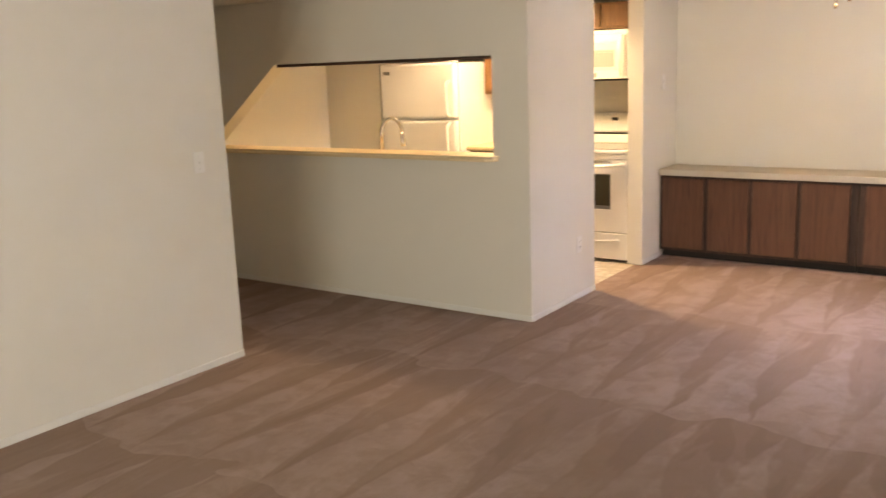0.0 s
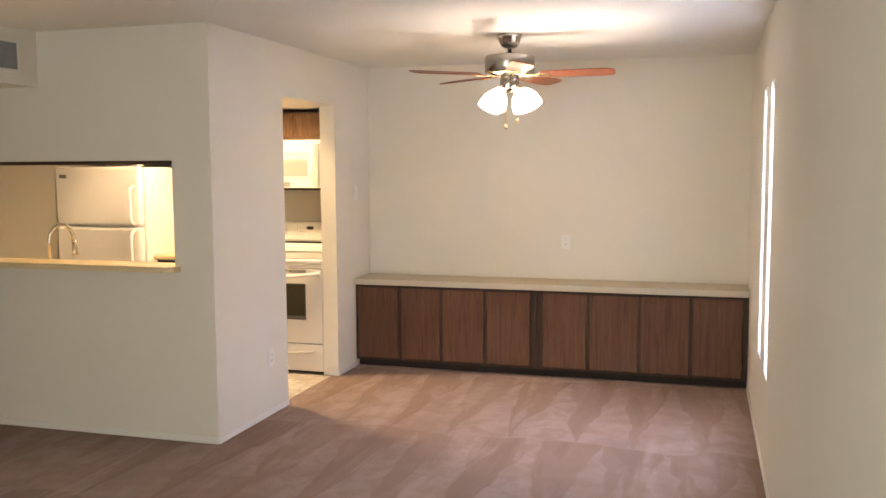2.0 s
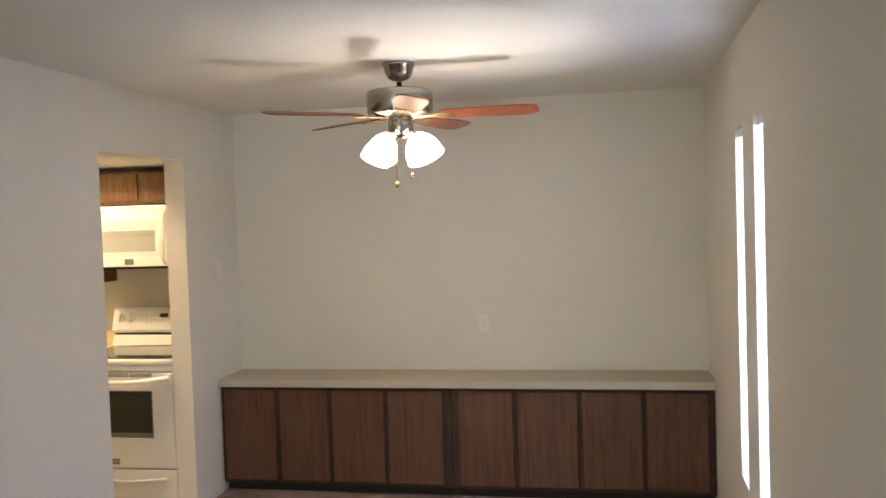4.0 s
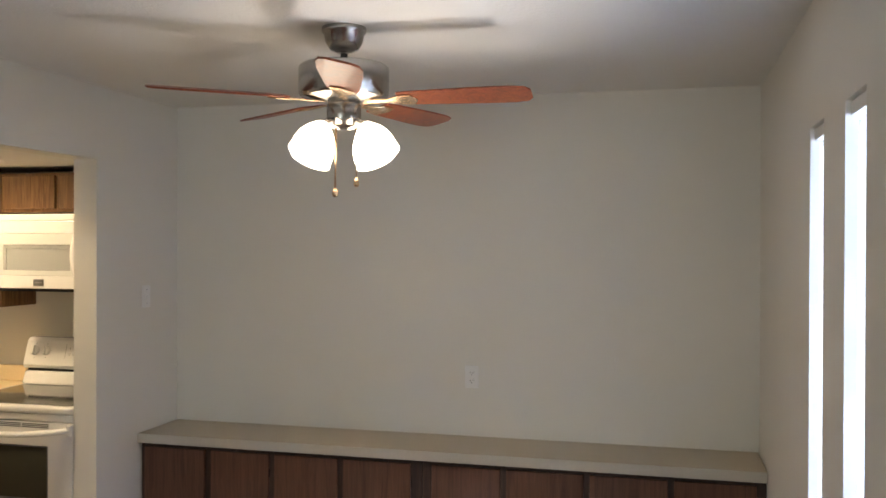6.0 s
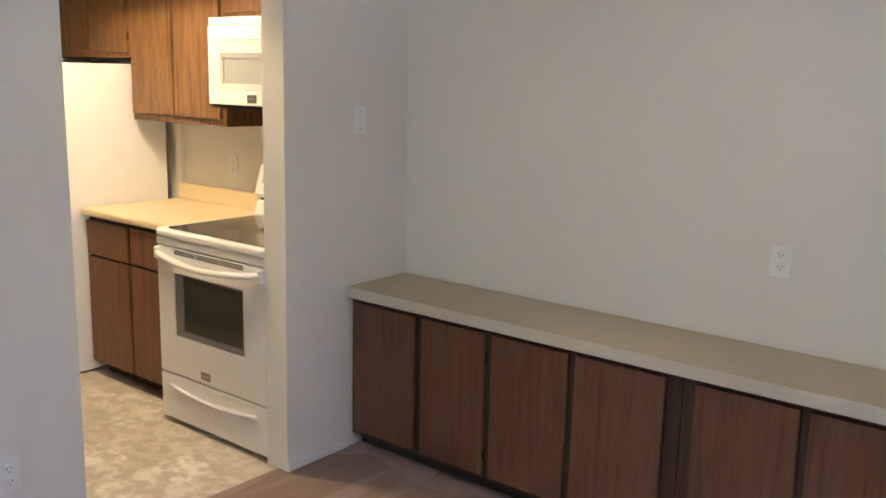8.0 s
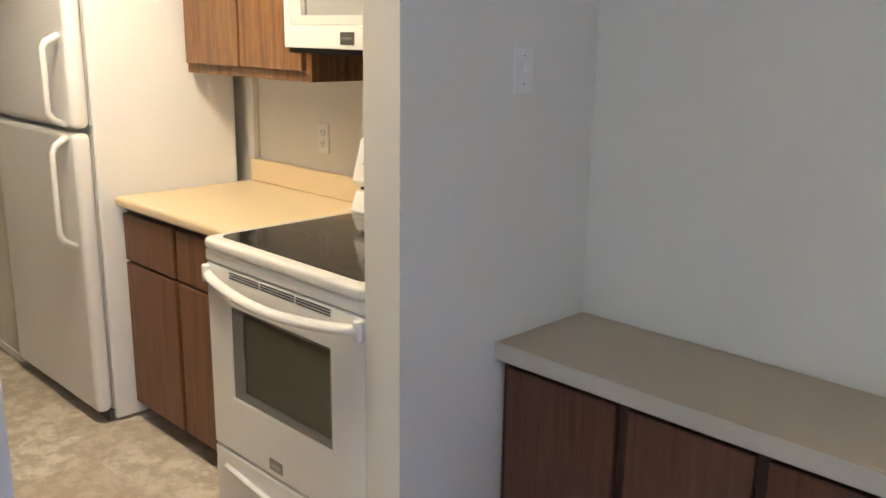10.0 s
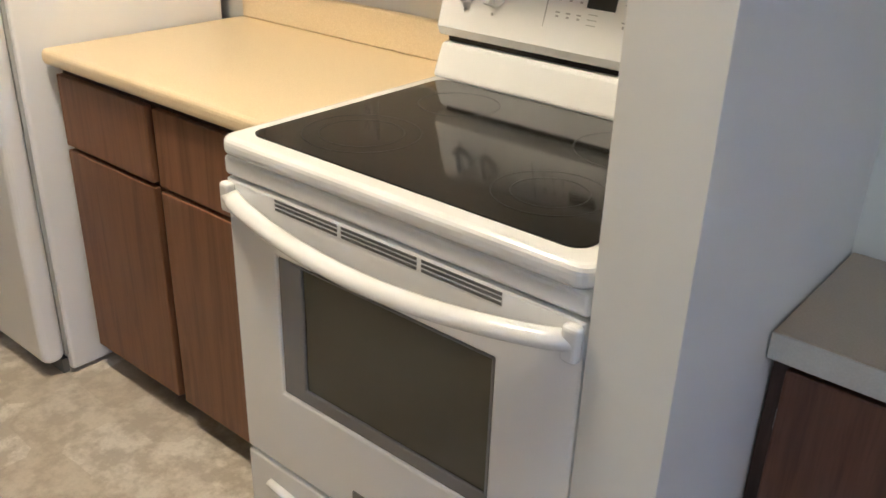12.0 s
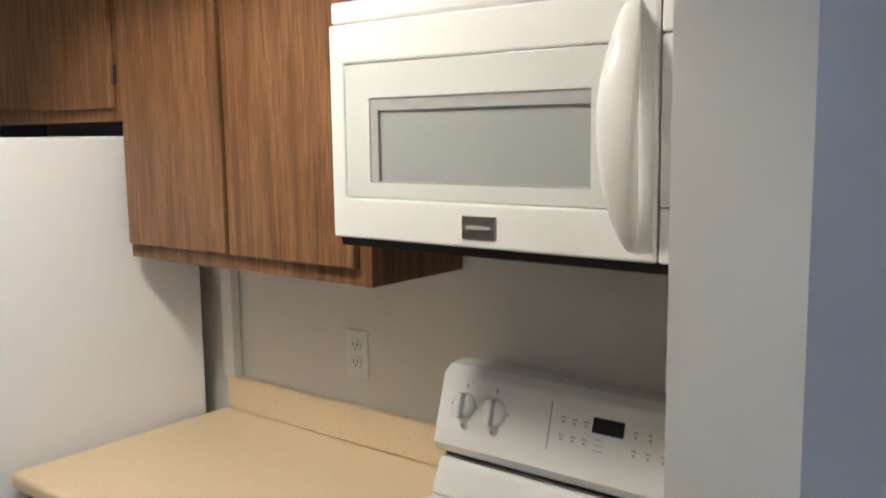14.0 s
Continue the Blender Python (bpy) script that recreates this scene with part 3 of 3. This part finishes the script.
cabinet("base_cabinet", -1.722, -0.895, 0.075, 0.868, -0.572,
        [("drawer", -1.720, -1.342, 0.664, 0.846), ("drawer", -1.316, -0.900, 0.664, 0.846), ("door", -1.720, -1.342, 0.078, 0.652), ("door", -1.316, -0.900, 0.078, 0.652)],
        M_OAKB, "brown oak base cabinet with two drawers and doors", M_DARKWOOD, "", 1)

kt = thing("kitchen_countertop", (-1.32, -0.32, 0.87), "tan laminate countertop with a low backsplash", "countertop")
part(kt, "slab", M_KTOP, boxes(((-1.735, -0.615, 0.870), (-0.8945, -0.002, 0.910))), 0.014, seg=4)
part(kt, "backsplash", M_KTOP, boxes(((-1.715, -0.024, 0.9105), (-0.8945, -0.002, 1.005))), 0.006, seg=3)
structure("trim", M_TRIM, boxes(((-1.716, -0.030, 1.006), (-1.672, -0.001, 1.361))), "white vertical trim strip above the backsplash", "trim", 0.003)

# refrigerator
fr = thing("refrigerator", (-2.19, -0.40, 0), "white top-freezer refrigerator with curved white handles", "refrigerator")
F0, F1 = -2.600, -1.757
part(fr, "body", M_FRIDGE, boxes(((F0, -0.660, 0.006), (F1, -0.06, 1.655))), 0.008)
part(fr, "base_grille", M_SLOT, boxes(((F0 + 0.02, -0.680, -0.004), (F1 - 0.02, -0.6605, 0.040))))
for z0, z1 in ((0.045, 1.150), (1.164, 1.662)):
    d = part(fr, "door", M_FRIDGE, boxes(((F0, -0.735, z0), (F1, -0.670, z1))), 0.026, seg=5)
    part(d, "gasket", M_GREYPL, boxes(((F0 + 0.012, -0.6695, z0 + 0.01), (F1 - 0.012, -0.6605, z1 - 0.01))), off=fr.location)
    lo, hi = (0.72, 1.135) if z0 < 1 else (1.18, 1.50)
    n = 14
    pts = []
    for k in range(n + 1):
        u = k / n
        v = u if z0 < 1 else 1 - u
        bow = 0.060 * min(1.0, 2.6 * math.sin(math.pi * u) ** 0.8)
        pts.append((F1 - 0.055, -0.735 - 0.004 - bow, lo + (hi - lo) * u))
    part(d, "handle", M_FRIDGE, lambda bm: add_tube(bm, pts, 0.015, 10, 0.8), smooth=True, off=fr.location)
part(fr, "badge", M_BADGE, boxes(((F0 + 0.05, -0.738, 1.565), (F0 + 0.12, -0.734, 1.595))))
part(fr, "hinge_cover", M_FRIDGE, boxes(((F1 - 0.10, -0.725, 1.6635), (F1 - 0.02, -0.635, 1.676))), 0.004)

# range
rg = thing("electric_range", (-0.525, -0.40, 0), "white electric range with black glass cooktop and oven window", "stove")
R0, R1, RF = -0.905, -0.147, -0.700
SHIFT = 0.018                  # the range and microwave stand close to the doorway wall
part(rg, "body", M_WHITE, boxes(((R0 + 0.003, RF + 0.025, 0.02), (R1 - 0.003, -0.03, 0.885))), 0.004)
part(rg, "kick", M_BLACK, boxes(((R0 + 0.02, RF + 0.05, -0.005), (R1 - 0.02, -0.05, 0.0195))))


def rounded_rect(x0, x1, y0, y1, r, n=6):
    pts = []
    for cx, cy, a0 in ((x1 - r, y1 - r, 0), (x0 + r, y1 - r, 90), (x0 + r, y0 + r, 180), (x1 - r, y0 + r, 270)):
        for k in range(n + 1):
            a = radians(a0 + 90 * k / n)
            pts.append((cx + r * math.cos(a), cy + r * math.sin(a)))
    return pts


part(rg, "cooktop_frame", M_WHITE, lambda bm: add_prism(bm, rounded_rect(R0 - 0.004, R1 + 0.002, -0.730, -0.03, 0.03), 2, 0.884, 0.921), 0.014, seg=4)
part(rg, "cooktop_glass", M_BLACKGLASS, lambda bm: add_prism(bm, rounded_rect(R0 + 0.034, R1 - 0.036, -0.690, -0.165, 0.03), 2, 0.915, 0.9235), 0.001)


def ring(bm, cx, cy, rad):
    n = 48
    vs = [[bm.verts.new((cx + (rad + o) * math.cos(2 * math.pi * k / n), cy + (rad + o) * math.sin(2 * math.pi * k / n), 0.9239)) for k in range(n)] for o in (0, 0.0016)]
    for k in range(n):
        bm.faces.new((vs[0][k], vs[0][(k + 1) % n], vs[1][(k + 1) % n], vs[1][k]))


for c in ((-0.73, -0.55, 0.105), (-0.73, -0.55, 0.075), (-0.72, -0.29, 0.08), (-0.33, -0.55, 0.09), (-0.33, -0.55, 0.06), (-0.33, -0.29, 0.105)):
    part(rg, "burner_ring", M_RING, lambda bm: ring(bm, *c))
part(rg, "trim_rail", M_WHITE, boxes(((R0, RF - 0.022, 0.846), (R1, RF + 0.02, 0.8835))), 0.008, seg=3)
od = part(rg, "oven_door", M_WHITE, lambda bm: add_wall(bm, 1, RF - 0.020, RF + 0.022, R0 + 0.001, R1 - 0.001, 0.246, 0.842, [(-0.777, -0.293, 0.434, 0.724)]), 0.006)
part(od, "window_border", M_OVENEDGE, lambda bm: add_wall(bm, 1, RF - 0.017, RF + 0.010, -0.776, -0.294, 0.435, 0.723, [(-0.716, -0.300, 0.464, 0.717)]), 0.003, off=rg.location)
part(od, "window_glass", M_OVENGLASS, boxes(((-0.715, RF - 0.012, 0.465), (-0.301, RF + 0.006, 0.716))), off=rg.location)
pts, n = [], 22
for k in range(n + 1):
    u = k / n
    x = R0 + 0.012 + (R1 - R0 - 0.024) * u
    s = math.sin(math.pi * u)
    pts.append((x, RF - 0.024 - 0.045 * s ** 0.6, 0.800 - 0.028 * s + 0.012))
part(od, "handle", M_WHITE, lambda bm: add_tube(bm, pts, 0.0125, 14, 1.35), smooth=True, off=rg.location)
for x0, x1 in ((R0 + 0.002, R0 + 0.030), (R1 - 0.030, R1 - 0.002)):
    part(od, "handle_bracket", M_WHITE, boxes(((x0, RF - 0.040, 0.780), (x1, RF - 0.0195, 0.838))), 0.008, seg=3, off=rg.location)


for a, b in ((-0.770, -0.618), (-0.608, -0.446), (-0.436, -0.286)):
    for z in (0.8165, 0.8245, 0.8325):
        part(od, "vent_slot", M_SLOT, boxes(((a, RF - 0.0212, z - 0.0022), (b, RF - 0.0196, z + 0.0022))), off=rg.location)
part(od, "badge", M_BADGE, boxes(((-0.592, RF - 0.0235, 0.268), (-0.528, RF - 0.0195, 0.304))), 0.001, off=rg.location)
part(od, "badge_bar", M_GREYPL, boxes(((-0.583, RF - 0.0245, 0.283), (-0.537, RF - 0.0236, 0.290))), off=rg.location)
dr = part(rg, "drawer", M_WHITE, boxes(((R0 + 0.001, RF - 0.020, 0.022), (R1 - 0.001, RF + 0.022, 0.238))), 0.006)
pts = [(-0.835 + 0.62 * k / 16, RF - 0.0215 - 0.006 * math.sin(math.pi * k / 16), 0.185 - 0.022 * math.sin(math.pi * k / 16)) for k in range(17)]
part(dr, "pull", M_WHITE, lambda bm: add_tube(bm, pts, 0.013, 10, 0.7), smooth=True, off=rg.location)
# grey strip that stands for the shadow in the gap above the drawer
part(dr, "pull_shadow_gap", M_GREYPL, boxes(((R0 + 0.004, RF - 0.010, 0.2385), (R1 - 0.004, RF + 0.02, 0.2455))), off=rg.location)
# back guard: lower riser and sloping control panel
part(rg, "riser", M_WHITE, lambda bm: add_prism(bm, [(-0.165, 0.922), (-0.135, 0.995), (-0.03, 0.995), (-0.03, 0.922)], 0, R0 + 0.003, R1 - 0.003), 0.010, seg=3)
part(rg, "riser_gap", M_BLACK, boxes(((R0 + 0.012, -0.118, 0.9955), (R1 - 0.012, -0.04, 1.0095))))
panel = part(rg, "control_panel", M_WHITE, lambda bm: add_prism(bm, [(-0.140, 1.010), (-0.148, 1.030), (-0.108, 1.165), (-0.085, 1.180), (-0.03, 1.180), (-0.03, 1.010)], 0, R0, R1), 0.006, seg=3)
SL = Matrix.Translation((0, -0.148, 1.030)) @ Matrix.Rotation(-math.atan2(0.040, 0.135), 4, "X")   # panel face: x across, z up the slope


def on_panel(build):
    def go(bm):
        build(bm)
        bmesh.ops.transform(bm, matrix=SL, verts=bm.verts)
    return go


for x in (-0.838, -0.766, -0.282, -0.210):
    k0 = part(panel, "knob", M_WHITE, on_panel(lambda bm: (add_lathe(bm, [(0.027, 0.0), (0.026, 0.008), (0.021, 0.016), (0.0, 0.017)], pose(x, 0, 0.083, 90), 26),
                                                           add_box(bm, (x - 0.008, -0.030, 0.058), (x + 0.008, -0.010, 0.108)))), 0.003, off=rg.location)
    km = part(panel, "knob_mark", M_GREYPL, on_panel(boxes(((x - 0.002, -0.0015, 0.119), (x + 0.002, 0.001, 0.127)), ((x - 0.002, -0.0015, 0.040), (x + 0.002, 0.001, 0.046)),
                                                      ((x + 0.030, -0.0015, 0.081), (x + 0.033, 0.001, 0.085)), ((x - 0.033, -0.0015, 0.081), (x - 0.030, 0.001, 0.085)))), off=rg.location)
    tagged(km, kind="stuff")
part(panel, "display", M_BLACK, on_panel(boxes(((-0.552, -0.002, 0.086), (-0.490, 0.001, 0.114)))), 0.001, off=rg.location)
for x in (-0.6405, -0.3505):
    part(panel, "panel_line", M_GREYPL, on_panel(boxes(((x - 0.001, -0.001, 0.038), (x + 0.001, 0.001, 0.126)))), off=rg.location)


def keys_marks(bm):
    for r, z in enumerate((0.100, 0.068)):
        for k in range(3):
            x = -0.618 + 0.024 * k
            add_box(bm, (x, -0.001, z), (x + 0.010, 0.001, z + 0.003))
            add_box(bm, (x + 0.002, -0.001, z - 0.008), (x + 0.008, 0.001, z - 0.004))
        for k in range(4):
            x = -0.472 + 0.028 * k
            add_box(bm, (x, -0.001, z), (x + 0.009, 0.001, z + 0.003))
            add_box(bm, (x + 0.003, -0.001, z - 0.010), (x + 0.007, 0.001, z - 0.004))
    for k in range(3):
        add_box(bm, (-0.545, -0.001, 0.074 - 0.010 * k), (-0.525, 0.001, 0.0755 - 0.010 * k))


tagged(part(panel, "key_marks", M_GREYPL, on_panel(keys_marks), off=rg.location), kind="stuff")

rg.location.x += SHIFT

# microwave
mw = thing("microwave", (-0.525, -0.20, 1.474), "white over-the-range microwave with a curved vertical handle", "microwave")
MF = -0.385
part(mw, "body", M_WHITE, boxes(((R0 + 0.002, MF, 1.482), (R1, -0.004, 1.870))), 0.004)
# added block that stops light leaking between the cabinet and the microwave
part(mw, "light_stop", M_SLOT, boxes(((R0 - 0.026, -0.270, 1.482), (R0 + 0.0015, -0.004, 1.860))))
part(mw, "underside", M_BLACK, boxes(((R0 + 0.006, MF - 0.010, 1.460), (R1 - 0.006, -0.01, 1.4815))))
part(mw, "vent_strip", M_WHITE, boxes(((R0, MF - 0.018, 1.836), (R1, MF - 0.0005, 1.872))), 0.005)
md = part(mw, "door", M_WHITE, lambda bm: add_wall(bm, 1, MF - 0.024, MF - 0.0005, R0, -0.303, 1.476, 1.834, [(-0.872, -0.372, 1.545, 1.768)]), 0.004)
part(md, "glass_panel", M_MWPANEL, lambda bm: add_wall(bm, 1, MF - 0.022, MF - 0.004, -0.871, -0.373, 1.546, 1.767, [(-0.817, -0.402, 1.572, 1.710)]), 0.001, off=mw.location)
# grey band, wide at left and top, draws the shading around the screen
part(md, "window_rim", M_GREYPL, lambda bm: add_wall(bm, 1, MF - 0.019, MF - 0.005, -0.8165, -0.4025, 1.5725, 1.7095, [(-0.800, -0.404, 1.574, 1.690)]), off=mw.location)
part(md, "screen", M_MWGLASS, boxes(((-0.7995, MF - 0.014, 1.5745), (-0.4045, MF - 0.005, 1.6895))), off=mw.location)
part(md, "badge", M_BADGE, boxes(((-0.623, MF - 0.027, 1.490), (-0.560, MF - 0.0235, 1.526))), 0.001, off=mw.location)
part(md, "badge_bar", M_GREYPL, boxes(((-0.614, MF - 0.0278, 1.505), (-0.569, MF - 0.0271, 1.511))), off=mw.location)
pts = [(-0.338, MF - 0.020 - 0.050 * math.sin(math.pi * k / 18) ** 0.8, 1.490 + 0.335 * k / 18) for k in range(19)]
part(md, "handle", M_WHITE, lambda bm: add_tube(bm, pts, [0.009 + 0.021 * math.sin(math.pi * k / 18) ** 0.7 for k in range(19)], 18, 0.42), smooth=True, off=mw.location)
for z0, z1 in ((1.476, 1.550), (1.552, 1.775), (1.777, 1.834)):
    part(mw, "keypad", M_WHITE, boxes(((-0.300, MF - 0.022, z0), (R1, MF - 0.0005, z1))), 0.003)

mw.location.x += SHIFT

# sink run under the pass-through
sc = cabinet("base_cabinet", -2.9, -0.145, 0.075, 0.868, -0.590, [], M_OAKB, "brown oak sink cabinet under the pass-through", M_DARKWOOD, "", 1)
sc.location = (-1.52, YP + 0.14 + 0.30, 0)
sc.rotation_euler = (0, 0, math.pi)
st = thing("sink_countertop", (-1.52, -2.08, 0.87), "tan laminate countertop along the pass-through", "countertop")
part(st, "slab", M_KTOP, boxes(((-2.9, YP + 0.142, 0.870), (-0.143, -1.740, 0.910))), 0.012, seg=3)
bar = thing("bar_ledge", (-1.55, YP + 0.05, 1.02), "beige laminate ledge in the pass-through with rounded end", "countertop")
part(bar, "slab", M_KTOP, lambda bm: add_prism(bm, [(-2.915, YP - 0.075), (-0.285, YP - 0.075), (-0.235, YP - 0.055), (-0.215, YP - 0.002), (-0.2615, YP - 0.002), (-0.2615, YP + 0.16), (-2.915, YP + 0.16)], 2, 1.051, 1.066), 0.005, seg=3)
part(bar, "front_edge", M_KTOP, lambda bm: add_prism(bm, [(-2.915, YP - 0.073), (-0.286, YP - 0.073), (-0.238, YP - 0.053), (-0.219, YP - 0.003), (-2.915, YP - 0.003)], 2, 1.030, 1.0505), 0.004)
# dark strip added where the underside of the head lies in shade
structure("lintel_trim", M_DARKWOOD, boxes(((-2.13, YP + 0.004, 1.668), (-0.262, YP + 0.136, 1.689))), "dark strip standing for the shaded underside of the pass-through head", "trim", 0.002)
fc = thing("kitchen_faucet", (-1.37, -2.27, 0.911), "chrome gooseneck kitchen faucet behind the pass-through", "faucet")
part(fc, "base", M_CHROME, lambda bm: add_lathe(bm, [(0.030, 0.911), (0.030, 0.925), (0.018, 0.945), (0.016, 0.99)], pose(-1.37, -2.27, 0), 20), smooth=True)
arc = [(-1.37, -2.27, 0.98), (-1.37, -2.27, 1.17)] + [(-1.37 + 0.055 * (1 - math.cos(radians(a))), -2.27 + 0.05 * (1 - math.cos(radians(a))), 1.17 + 0.105 * math.sin(radians(a))) for a in range(15, 190, 15)]
part(fc, "spout", M_CHROME, lambda bm: add_tube(bm, arc, 0.0125, 12), smooth=True)
part(fc, "spray_head", M_CHROME, lambda bm: add_tube(bm, [arc[-1], (arc[-1][0] + 0.006, arc[-1][1], 1.10), (arc[-1][0] + 0.008, arc[-1][1], 1.07)], [0.014, 0.018, 0.019], 12), smooth=True)
part(fc, "lever", M_CHROME, lambda bm: add_tube(bm, [(-1.37, -2.27, 0.96), (-1.31, -2.27, 0.985), (-1.28, -2.27, 1.02)], 0.007, 8), smooth=True)

# kitchen ceiling light
kl = thing("ceiling_light", (KX, KY, CEIL), "lit frosted dome light in the kitchen ceiling recess", "ceiling light")
part(kl, "base", M_TRIM, lambda bm: add_lathe(bm, [(0.150, CEIL - 0.0005), (0.150, CEIL - 0.016), (0.142, CEIL - 0.022), (0.0, CEIL - 0.022)], pose(KX, KY, 0), 32), smooth=True)
part(kl, "diffuser", M_TUBE, lambda bm: add_lathe(bm, [(0.130, CEIL - 0.023), (0.128, CEIL - 0.045), (0.108, CEIL - 0.075), (0.070, CEIL - 0.096), (0.0, CEIL - 0.104)], pose(KX, KY, 0), 32), smooth=True, label="glowing frosted dome")
